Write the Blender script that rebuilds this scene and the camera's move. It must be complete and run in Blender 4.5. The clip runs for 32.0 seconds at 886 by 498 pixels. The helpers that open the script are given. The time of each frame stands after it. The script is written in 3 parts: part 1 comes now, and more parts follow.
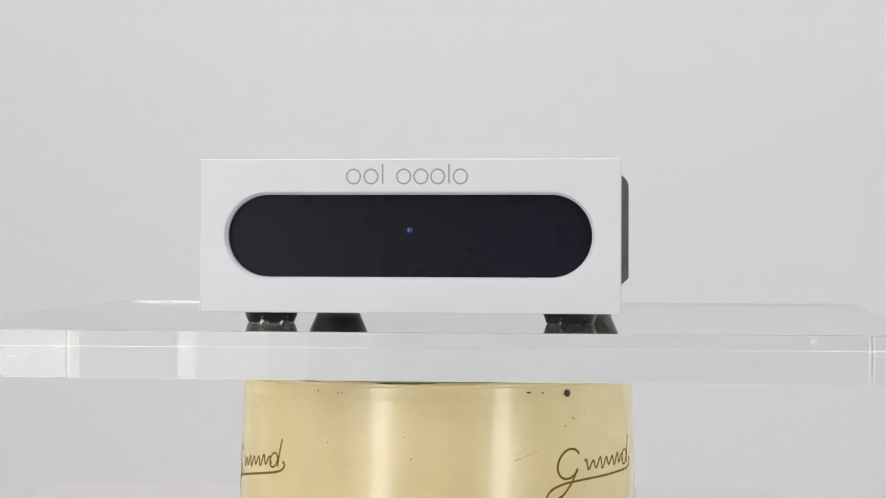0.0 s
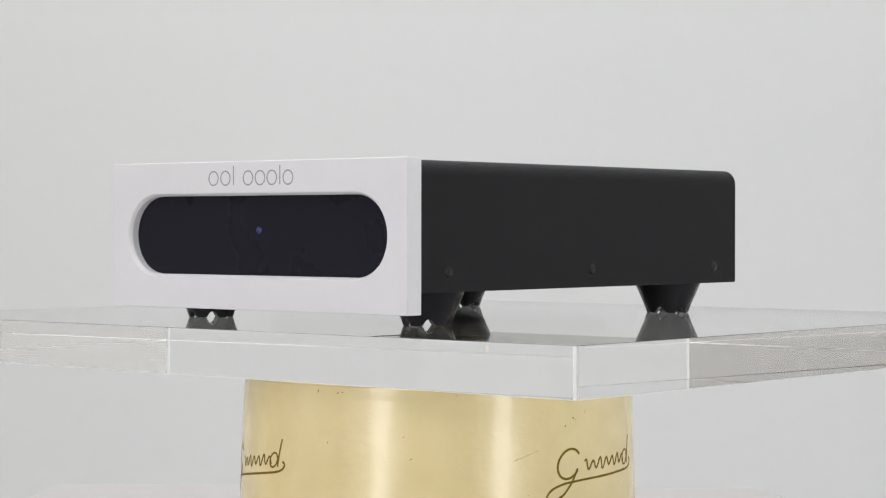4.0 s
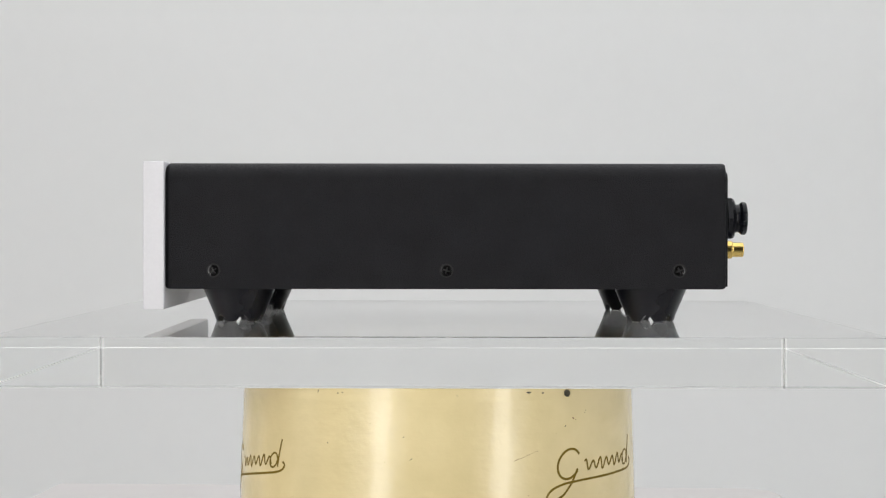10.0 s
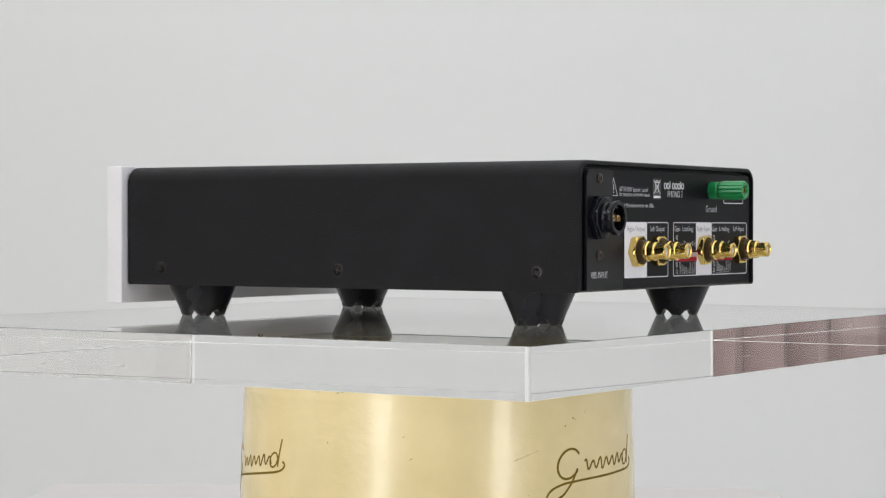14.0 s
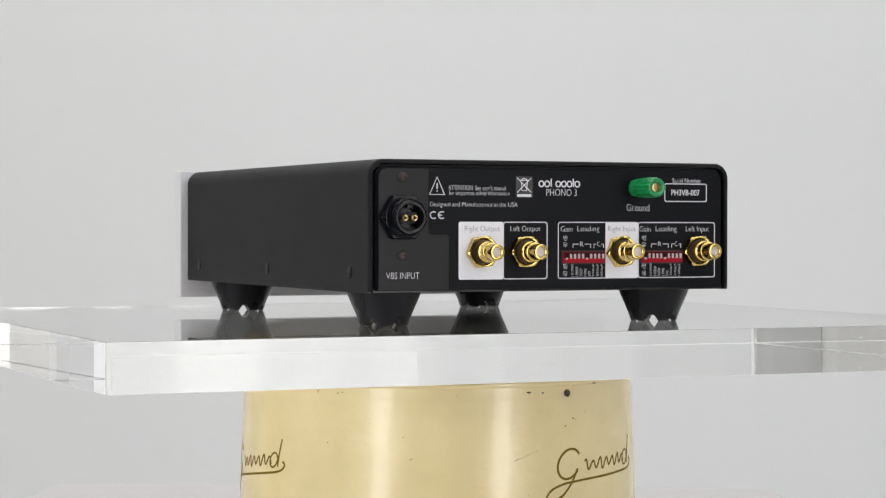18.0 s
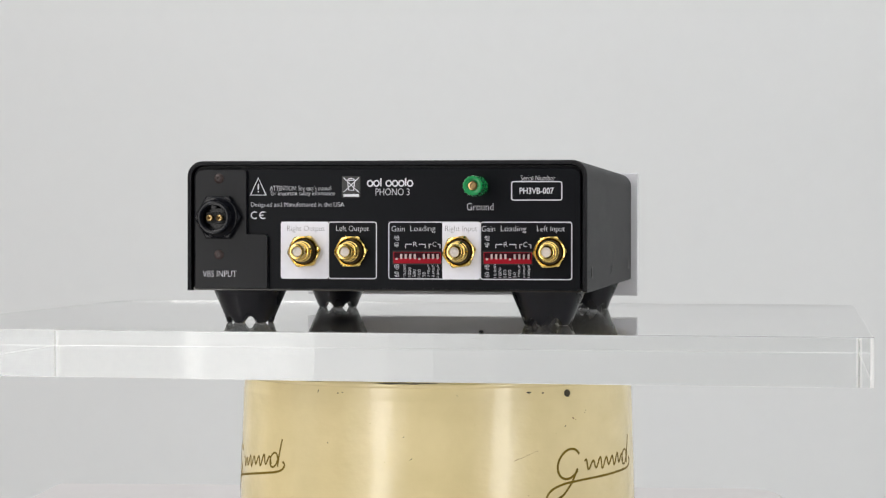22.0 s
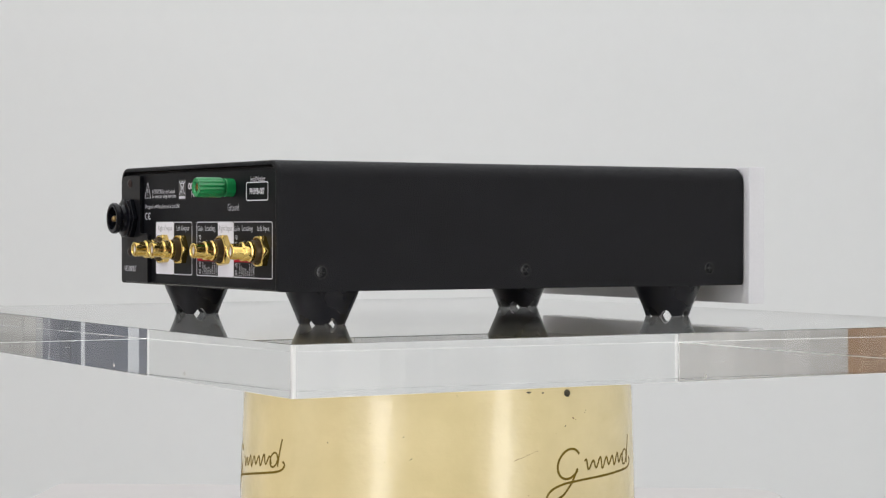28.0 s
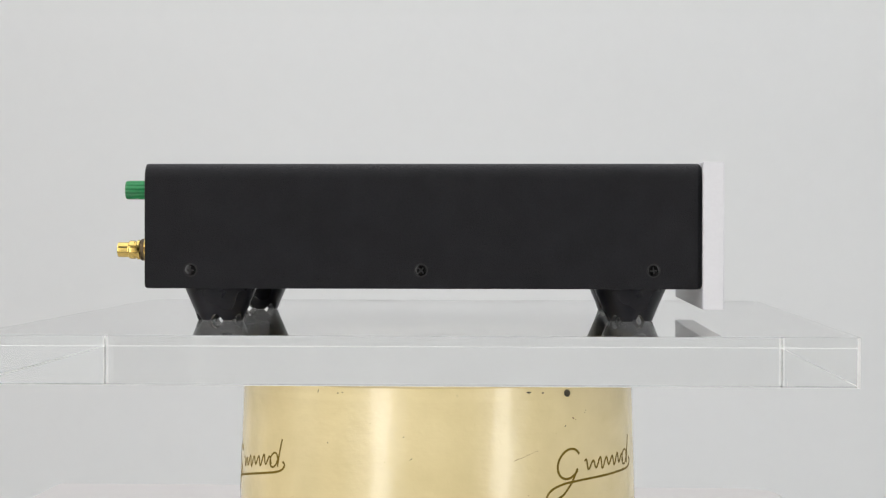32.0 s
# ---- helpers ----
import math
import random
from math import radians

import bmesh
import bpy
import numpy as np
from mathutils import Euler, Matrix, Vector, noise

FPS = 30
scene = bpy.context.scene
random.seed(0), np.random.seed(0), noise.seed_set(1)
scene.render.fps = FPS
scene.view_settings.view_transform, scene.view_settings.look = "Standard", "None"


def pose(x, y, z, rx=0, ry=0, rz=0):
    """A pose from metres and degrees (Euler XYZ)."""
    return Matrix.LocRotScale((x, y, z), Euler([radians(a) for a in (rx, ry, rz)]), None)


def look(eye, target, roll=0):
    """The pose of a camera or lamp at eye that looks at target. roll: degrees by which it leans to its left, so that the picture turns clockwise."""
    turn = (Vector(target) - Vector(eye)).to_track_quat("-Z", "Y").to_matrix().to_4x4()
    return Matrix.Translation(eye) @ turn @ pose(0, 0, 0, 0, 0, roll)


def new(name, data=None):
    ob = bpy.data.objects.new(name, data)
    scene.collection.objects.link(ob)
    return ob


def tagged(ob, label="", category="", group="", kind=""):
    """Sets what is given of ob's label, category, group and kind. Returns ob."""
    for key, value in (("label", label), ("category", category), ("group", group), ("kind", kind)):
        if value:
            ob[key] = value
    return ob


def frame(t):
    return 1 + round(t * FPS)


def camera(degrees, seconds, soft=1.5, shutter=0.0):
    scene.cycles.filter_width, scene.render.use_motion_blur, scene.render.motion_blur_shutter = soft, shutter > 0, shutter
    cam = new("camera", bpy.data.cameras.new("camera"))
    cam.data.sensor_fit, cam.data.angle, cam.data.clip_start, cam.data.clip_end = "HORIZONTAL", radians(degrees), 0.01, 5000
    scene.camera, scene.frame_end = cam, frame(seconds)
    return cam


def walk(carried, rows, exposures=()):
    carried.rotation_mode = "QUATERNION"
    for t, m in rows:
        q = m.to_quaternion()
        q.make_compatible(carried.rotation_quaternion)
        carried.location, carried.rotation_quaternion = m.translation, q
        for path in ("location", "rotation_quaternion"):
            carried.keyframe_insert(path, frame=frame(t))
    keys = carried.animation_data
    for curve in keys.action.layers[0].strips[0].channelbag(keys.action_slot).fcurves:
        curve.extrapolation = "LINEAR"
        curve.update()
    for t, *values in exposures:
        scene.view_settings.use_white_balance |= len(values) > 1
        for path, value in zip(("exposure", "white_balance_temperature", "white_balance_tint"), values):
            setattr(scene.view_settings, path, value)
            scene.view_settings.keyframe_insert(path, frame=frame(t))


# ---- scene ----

# ---- camera: it stands still before the turning shelf ----
cam = camera(23.417, 32.0, soft=1.25)
EYE = (0.0673, -1.2420, 0.0477)
YAW, TILT = radians(2.9675), radians(-0.5998)
AIM = (EYE[0] - math.sin(YAW) * math.cos(TILT), EYE[1] + math.cos(YAW) * math.cos(TILT), EYE[2] + math.sin(TILT))
STILL = look(EYE, AIM, 0.063)
walk(cam, [(0.0, STILL), (32.0, STILL)])
scene.view_settings.exposure = -0.02

# ---- light: two tall softboxes beside the camera, an added wide dim fill lamp on either side, one large softbox overhead ----
world = bpy.data.worlds.new("world")
scene.world = world
world.use_nodes = True
world.node_tree.nodes["Background"].inputs["Color"].default_value = (0.9, 0.95, 1.0, 1)
world.node_tree.nodes["Background"].inputs["Strength"].default_value = 0.15


def softbox(name, eye, target, w, h, watts, colour):
    data = bpy.data.lights.new(name, "AREA")
    data.shape, data.size, data.size_y, data.energy, data.color = "RECTANGLE", w, h, watts, colour
    ob = new(name, data)
    ob.matrix_world = look(eye, target)
    return ob


for eye, watts in (((-0.76, -1.41, 0.0), 9.9), ((1.02, -1.26, 0.10), 8.9)):
    # each box is brightest along its middle and falls off to the rims
    for k, (wide, share) in enumerate(((0.28, 0.41), (0.50, 0.24), (0.84, 0.35))):
        back = 1 + 0.02 * k
        softbox("softbox_lamp", (eye[0] * back, eye[1] * back, eye[2]), (0, 0, 0), wide, 1.5, watts * share, (1.0, 0.98, 0.95))
# added fill lamps, set high out of reflections, to lift the drum's sides
for eye, watts in (((-1.20, -1.00, 1.15), 10.0), ((1.30, -0.90, 1.15), 2.5)):
    softbox("side_fill_lamp", eye, (0, 0, 0), 1.1, 0.6, watts, (1.0, 0.975, 0.94))
softbox("overhead_softbox_lamp", (0.08, 0.25, 1.62), (0.08, 0.3, 0), 3.6, 2.6, 37, (0.945, 0.977, 1.0))


# ---- materials ----
def material(name, base, rough, metal=0.0, grain=0.0, scale=400.0, relief=0.0, relief_scale=900.0, tint=None, coat=0.0, spec=0.5):
    """A surface with a base colour that drifts a little at two scales, uneven gloss and fine relief."""
    m = bpy.data.materials.new(name)
    m.use_nodes = True
    nt = m.node_tree
    b = nt.nodes["Principled BSDF"]
    b.inputs["Roughness"].default_value = rough
    b.inputs["Metallic"].default_value = metal
    b.inputs["Specular IOR Level"].default_value = spec
    b.inputs["Coat Weight"].default_value = coat
    b.inputs["Coat Roughness"].default_value = 0.05
    co = nt.nodes.new("ShaderNodeTexCoord")
    if grain:
        fine, broad = nt.nodes.new("ShaderNodeTexNoise"), nt.nodes.new("ShaderNodeTexNoise")
        fine.inputs["Scale"].default_value, broad.inputs["Scale"].default_value = scale, scale * 0.06
        fine.inputs["Detail"].default_value = broad.inputs["Detail"].default_value = 4
        mix = nt.nodes.new("ShaderNodeMath")
        mix.operation = "ADD"
        for n in (fine, broad):
            nt.links.new(co.outputs["Object"], n.inputs["Vector"])
        nt.links.new(fine.outputs["Fac"], mix.inputs[0])
        nt.links.new(broad.outputs["Fac"], mix.inputs[1])
        ramp = nt.nodes.new("ShaderNodeMapRange")
        ramp.inputs["From Min"].default_value, ramp.inputs["From Max"].default_value = 0.6, 1.4
        nt.links.new(mix.outputs[0], ramp.inputs["Value"])
        cm = nt.nodes.new("ShaderNodeMix")
        cm.data_type = "RGBA"
        lo = [c * (1 - grain) for c in base]
        hi = [min(1.0, c * (1 + grain)) for c in (tint or base)]
        cm.inputs["A"].default_value, cm.inputs["B"].default_value = (*lo, 1), (*hi, 1)
        nt.links.new(ramp.outputs[0], cm.inputs["Factor"])
        nt.links.new(cm.outputs["Result"], b.inputs["Base Color"])
        rr = nt.nodes.new("ShaderNodeMapRange")
        rr.inputs["To Min"].default_value, rr.inputs["To Max"].default_value = rough * 0.85, min(1, rough * 1.15)
        nt.links.new(broad.outputs["Fac"], rr.inputs["Value"])
        nt.links.new(rr.outputs[0], b.inputs["Roughness"])
    else:
        b.inputs["Base Color"].default_value = (*base, 1)
    if relief:
        bump, tex = nt.nodes.new("ShaderNodeBump"), nt.nodes.new("ShaderNodeTexNoise")
        tex.inputs["Scale"].default_value, tex.inputs["Detail"].default_value = relief_scale, 3
        bump.inputs["Strength"].default_value, bump.inputs["Distance"].default_value = relief, 0.0004
        nt.links.new(co.outputs["Object"], tex.inputs["Vector"])
        nt.links.new(tex.outputs["Fac"], bump.inputs["Height"])
        nt.links.new(bump.outputs["Normal"], b.inputs["Normal"])
    return m


SILVER = material("satin_silver_paint", (0.655, 0.655, 0.695), 0.38, grain=0.02, scale=900, relief=0.06, relief_scale=2500)
PALE_SILVER = material("pale_silver_edge", (0.705, 0.705, 0.735), 0.36, grain=0.03, scale=600, relief=0.06, relief_scale=1800)
ENGRAVED = material("engraved_grey", (0.27, 0.27, 0.29), 0.6, grain=0.05)
BLACK = material("black_powder_coat", (0.0067, 0.0070, 0.0084), 0.48, grain=0.45, scale=1000, relief=0.9, relief_scale=1700, spec=0.19)
BLACK.node_tree.nodes["Bump"].inputs["Distance"].default_value = 0.0006
BLACK.node_tree.nodes["Principled BSDF"].inputs["Specular Tint"].default_value = (0.98, 0.97, 1.0, 1)
PANEL = material("black_panel_paint", (0.0058, 0.0064, 0.0084), 0.40, grain=0.12, scale=900, relief=0.08, relief_scale=2000, spec=0.09)
STICKER = material("glossy_black_sticker", (0.008, 0.008, 0.009), 0.22, grain=0.08, spec=0.65)
UNDERSIDE = material("bare_dark_underside", (0.028, 0.025, 0.022), 0.11, grain=0.2, scale=300, spec=0.5)
PLATE = material("satin_black_plate", (0.0056, 0.0061, 0.0080), 0.34, grain=0.12, scale=900, relief=0.06, relief_scale=2000, spec=0.2)
GLOSS = material("glossy_black_plastic", (0.0045, 0.005, 0.0075), 0.16, grain=0.1, spec=0.2)
RUBBER = material("black_moulded_plastic", (0.0058, 0.0062, 0.0088), 0.28, grain=0.12, scale=700, relief=0.04, relief_scale=900, spec=0.25)
SMOKED = material("smoked_display_window", (0.0125, 0.0127, 0.0200), 0.28, grain=0.04, scale=300, spec=0.11)
INK = material("white_screen_print", (0.67, 0.67, 0.73), 0.5, grain=0.03)
FIELD = material("white_printed_field", (0.77, 0.77, 0.845), 0.5, grain=0.03)
GREYINK = material("grey_screen_print", (0.17, 0.17, 0.20), 0.5, grain=0.03)
GOLD = material("gold_plating", (0.70, 0.515, 0.165), 0.10, metal=1.0, grain=0.06, scale=500)
BRASS = material("brass", (0.42, 0.29, 0.13), 0.28, metal=1.0, grain=0.06)
TEFLON = material("white_insulator", (0.74, 0.69, 0.67), 0.45, grain=0.03)
HOLE = material("dark_socket", (0.004, 0.004, 0.004), 0.6, grain=0.1)
GREEN = material("green_plastic", (0.011, 0.225, 0.066), 0.2, grain=0.08, scale=300)
DARKRED = material("dark_red_switch_slot", (0.030, 0.003, 0.007), 0.5, grain=0.06, spec=0.1)
LEVER = material("pale_lever_plastic", (0.56, 0.44, 0.44), 0.4, grain=0.06)
RED = material("red_switch_plastic", (0.34, 0.006, 0.018), 0.5, grain=0.06, spec=0.15)
RUST = material("browned_screw_steel", (0.034, 0.021, 0.020), 0.42, metal=0.2, grain=0.2)
STEEL = material("blackened_screw", (0.035, 0.035, 0.036), 0.2, metal=1.0, grain=0.1)
OLIVE = material("olive_bronze_print", (0.165, 0.112, 0.012), 0.6, grain=0.2, scale=200, spec=0.15)
CREAM = material("cream_enamel", (0.675, 0.562, 0.295), 0.09, grain=0.06, scale=50, relief=0.25, relief_scale=300, tint=(0.705, 0.595, 0.34), spec=0.72)
def waver(m):
    """Adds a slow unevenness and fine level streaks to a glossy skin."""
    nt = m.node_tree
    co, b = nt.nodes.new("ShaderNodeTexCoord"), nt.nodes["Principled BSDF"]
    last = b.inputs["Normal"].links[0].from_socket
    for sx, sz, strength, dist in ((45, 30, 0.5, 0.0007), (110, 170, 0.5, 0.00035), (60, 700, 0.3, 0.0001)):
        mp, tex, bump = nt.nodes.new("ShaderNodeMapping"), nt.nodes.new("ShaderNodeTexNoise"), nt.nodes.new("ShaderNodeBump")
        mp.inputs["Scale"].default_value = (sx, sx, sz)
        tex.inputs["Scale"].default_value, tex.inputs["Detail"].default_value = 1.0, 3
        bump.inputs["Strength"].default_value, bump.inputs["Distance"].default_value = strength, dist
        nt.links.new(co.outputs["Object"], mp.inputs["Vector"])
        nt.links.new(mp.outputs["Vector"], tex.inputs["Vector"])
        nt.links.new(tex.outputs["Fac"], bump.inputs["Height"])
        nt.links.new(last, bump.inputs["Normal"])
        last = bump.outputs["Normal"]
    nt.links.new(last, b.inputs["Normal"])


waver(CREAM)
CHIP = material("bared_rust_chip", (0.16, 0.055, 0.02), 0.7, grain=0.3)
# olive for grimy smudges, and for the shade ring inside the drum's rim
GRIME_SHADE = material("olive_grime_and_rim_shade", (0.56, 0.475, 0.235), 0.25, grain=0.2, scale=300)
DARKMARK = material("dark_mark", (0.06, 0.052, 0.032), 0.7, grain=0.3)
PAPER = material("light_grey_backdrop_paper", (0.735, 0.746, 0.752), 0.9, grain=0.012, scale=40)
TABLE = material("pinkish_white_laminate", (0.52, 0.495, 0.495), 0.45, grain=0.015, scale=60)
PAINT = material("off_white_wall_paint", (0.84, 0.83, 0.81), 0.85, grain=0.03, scale=30)
WOOD = material("brown_cupboard_wood", (0.35, 0.225, 0.14), 0.5, grain=0.25, scale=14)
SLATE = material("blue_grey_window_paint", (0.27, 0.29, 0.36), 0.5, grain=0.3, scale=16)
ROSE = material("pinkish_grey_cloth", (0.66, 0.47, 0.46), 0.9, grain=0.3, scale=12)
PEWTER = material("dull_grey_casting", (0.34, 0.33, 0.29), 0.6, grain=0.15, scale=80)
BRONZE = material("dark_bronze_washer", (0.07, 0.045, 0.02), 0.35, metal=0.6, grain=0.1)
DUSK = material("dark_grey_wall_paint", (0.09, 0.09, 0.095), 0.8, grain=0.1, scale=20)
FLOOR = material("grey_floor", (0.5, 0.49, 0.48), 0.6, grain=0.1, scale=20)


def clear_material(name):
    m = bpy.data.materials.new(name)
    m.use_nodes = True
    b = m.node_tree.nodes["Principled BSDF"]
    b.inputs["Base Color"].default_value = (0.985, 0.99, 0.985, 1)
    b.inputs["Roughness"].default_value = 0.0
    b.inputs["IOR"].default_value = 1.49
    b.inputs["Transmission Weight"].default_value = 1.0
    return m


ACRYLIC = clear_material("clear_acrylic")
EDGE = clear_material("buffed_acrylic_edge")
EDGE.node_tree.nodes["Principled BSDF"].inputs["Roughness"].default_value = 0.0
FROST = clear_material("frosted_acrylic_corner")
FROST.node_tree.nodes["Principled BSDF"].inputs["Roughness"].default_value = 0.35
FROST.node_tree.nodes["Principled BSDF"].inputs["Transmission Weight"].default_value = 0.6
ARRIS = clear_material("scraped_acrylic_arris")
ARRIS.node_tree.nodes["Principled BSDF"].inputs["Roughness"].default_value = 0.6
ARRIS.node_tree.nodes["Principled BSDF"].inputs["Transmission Weight"].default_value = 0.25
PANE = clear_material("window_glass")


def daylight(name, strength):
    m = bpy.data.materials.new(name)
    m.use_nodes = True
    b = m.node_tree.nodes["Principled BSDF"]
    b.inputs["Base Color"].default_value = (0.1, 0.1, 0.1, 1)
    b.inputs["Emission Color"].default_value = (1.0, 0.98, 0.95, 1)
    b.inputs["Emission Strength"].default_value = strength
    return m


SKY = daylight("hazy_daylight", 0.95)
SUNLIT = daylight("bluish_daylight", 0.66)
SUNLIT.node_tree.nodes["Principled BSDF"].inputs["Emission Color"].default_value = (0.93, 0.95, 1.0, 1)
SCRATCH = material("dull_scratch", (0.55, 0.55, 0.54), 0.7, grain=0.1)
GLOW = bpy.data.materials.new("blue_indicator")
GLOW.use_nodes = True
_b = GLOW.node_tree.nodes["Principled BSDF"]
_b.inputs["Base Color"].default_value = (0.006, 0.009, 0.085, 1)
_b.inputs["Coat Weight"].default_value = 1.0
_b.inputs["Coat Roughness"].default_value = 0.04
_b.inputs["Roughness"].default_value = 0.35
_b.inputs["Emission Color"].default_value = (0.02, 0.03, 0.9, 1)
_b.inputs["Emission Strength"].default_value = 0.035


# ---- mesh helpers (millimetres in, metres out) ----
def part(name, bm, mat, parent=None, label="", m=None, smooth=35):
    me = bpy.data.meshes.new(name)
    bmesh.ops.recalc_face_normals(bm, faces=bm.faces[:])
    bm.to_mesh(me)
    bm.free()
    return link(name, me, mat, parent, label, m, smooth)


def link(name, me, mat, parent=None, label="", m=None, smooth=35):
    if mat is not None and not me.materials:
        me.materials.append(mat)
    if smooth:
        me.polygons.foreach_set("use_smooth", [True] * len(me.polygons))
        me.set_sharp_from_angle(angle=radians(smooth))
    ob = new(name, me)
    if smooth and len(me.polygons) < 4000:
        wn = ob.modifiers.new("normals", "WEIGHTED_NORMAL")
        wn.mode, wn.weight, wn.keep_sharp = "FACE_AREA", 100, True
    if parent is not None:
        ob.parent = parent
    if m is not None:
        ob.matrix_basis = m
    if label:
        tagged(ob, label)
    return ob


def loft(bm, rings, cap=True, closed=True):
    """Skin rings of equal length (mm)."""
    vs = [[bm.verts.new((x / 1000, y / 1000, z / 1000)) for x, y, z in r] for r in rings]
    n = len(vs[0])
    for a, b in zip(vs, vs[1:]):
        for i in range(n if closed else n - 1):
            j = (i + 1) % n
            bm.faces.new((a[i], a[j], b[j], b[i]))
    if cap:
        bm.faces.new(vs[0])
        bm.faces.new(vs[-1])
    return vs


def lathe(profile, n=40, bm=None, turn=0.0):
    """A turned solid about z from (radius, height) in mm."""
    bm = bm or bmesh.new()
    rings = []
    for r, h in profile:
        r = max(r, 0.001)
        rings.append([(r * math.cos(2 * math.pi * i / n + turn), r * math.sin(2 * math.pi * i / n + turn), h) for i in range(n)])
    loft(bm, rings)
    return bm


def rounded(x0, y0, x1, y1, r, n=6):
    """A rounded rectangle; r is one radius or four (from the lower left, against the clock)."""
    rs = r if isinstance(r, (tuple, list)) else (r,) * 4
    out = []
    for (cx, cy, a), q in zip(((x0, y0, 180), (x1, y0, 270), (x1, y1, 0), (x0, y1, 90)), rs):
        sx, sy = (1 if cx == x0 else -1), (1 if cy == y0 else -1)
        for i in range(n + 1):
            t = radians(a + 90 * i / n)
            out.append((cx + sx * q + q * math.cos(t), cy + sy * q + q * math.sin(t)))
    return out


def inset(outline, d):
    """Shrink a closed outline (against the clock) by d."""
    n, out = len(outline), []
    for i in range(n):
        a, p, b = Vector(outline[i - 1]), Vector(outline[i]), Vector(outline[(i + 1) % n])
        e, f = p - a, b - p
        if e.length < 1e-6:
            e = f
        if f.length < 1e-6:
            f = e
        na, nb = Vector((-e.y, e.x)).normalized(), Vector((-f.y, f.x)).normalized()
        k = (na + nb)
        k = k.normalized() / max(0.35, k.normalized().dot(na)) if k.length > 1e-6 else na
        out.append((p.x + k.x * d, p.y + k.y * d))
    return out


def slab(outline, z0, z1, edge=0.0, bm=None):
    """A prism over an outline with softened rims (mm)."""
    bm = bm or bmesh.new()
    if edge:
        steps = [(edge, z0), (edge * 0.3, z0 + edge * 0.3), (0, z0 + edge), (0, z1 - edge), (edge * 0.3, z1 - edge * 0.3), (edge, z1)]
    else:
        steps = [(0, z0), (0, z1)]
    loft(bm, [[(x, y, z) for x, y in (inset(outline, d) if d else outline)] for d, z in steps])
    return bm


def box(x0, y0, z0, x1, y1, z1, edge=0.0, bm=None):
    return slab([(x0, y0), (x1, y0), (x1, y1), (x0, y1)], z0, z1, edge, bm)


def ribbon(bm, path, w, z0=0.0, z1=0.06, closed=False, warp=None):
    """A flat printed or engraved stroke along a path of (x, y), mm."""
    n = len(path)
    rows = []
    for i, p in enumerate(path):
        a = path[i - 1] if (i or closed) else p
        b = path[(i + 1) % n] if (i < n - 1 or closed) else p
        t = Vector((b[0] - a[0], b[1] - a[1]))
        t = t.normalized() if t.length else Vector((1, 0))
        q = (-t.y * w / 2, t.x * w / 2)
        quad = [(p[0] + q[0], p[1] + q[1], z0), (p[0] - q[0], p[1] - q[1], z0), (p[0] - q[0], p[1] - q[1], z1), (p[0] + q[0], p[1] + q[1], z1)]
        rows.append([warp(*c) for c in quad] if warp else quad)
    if closed:
        rows.append(rows[0])
    loft(bm, rows, cap=not closed)
    return bm


def arc(cx, cy, rx, ry, a0, a1, n=20):
    return [(cx + rx * math.cos(radians(a0 + (a1 - a0) * i / n)), cy + ry * math.sin(radians(a0 + (a1 - a0) * i / n))) for i in range(n + 1)]


def words(body, x0, y0, x1, y1, bold=0.0, turn=0):
    """Lettering in the built-in font, fitted into a rectangle (mm); turn=90 reads upwards."""
    data = bpy.data.curves.new("lettering", "FONT")
    data.body, data.size, data.extrude, data.offset, data.resolution_u = body, 1.0, 0.002, bold - 0.016, 3
    ob = bpy.data.objects.new("lettering", data)
    scene.collection.objects.link(ob)
    bpy.context.view_layer.update()
    me = bpy.data.meshes.new_from_object(ob.evaluated_get(bpy.context.evaluated_depsgraph_get()))
    bpy.data.objects.remove(ob)
    co = np.empty(len(me.vertices) * 3)
    me.vertices.foreach_get("co", co)
    co = co.reshape(-1, 3)
    if turn == 90:
        co[:, :2] = np.stack([-co[:, 1], co[:, 0]], 1)
    lo, hi = co.min(0), co.max(0)
    co[:, 0] = x0 + (co[:, 0] - lo[0]) / (hi[0] - lo[0]) * (x1 - x0)
    co[:, 1] = y0 + (co[:, 1] - lo[1]) / (hi[1] - lo[1]) * (y1 - y0)
    co[:, 2] = (co[:, 2] - lo[2]) / (hi[2] - lo[2]) * 0.06
    me.vertices.foreach_set("co", (co / 1000).ravel())
    me.materials.clear()
    return me


# ---- the room round the set ----
def wall(name, x0, y0, z0, x1, y1, z1, mat, label):
    ob = part(name, box(x0, y0, z0, x1, y1, z1), mat, smooth=0)
    return tagged(ob, label, "wall", kind="structure")


FL = -900
tagged(part("floor", box(-2400, -3200, FL - 100, 2400, 2500, FL), FLOOR, smooth=0), "plain grey floor under the table", "floor", kind="structure")


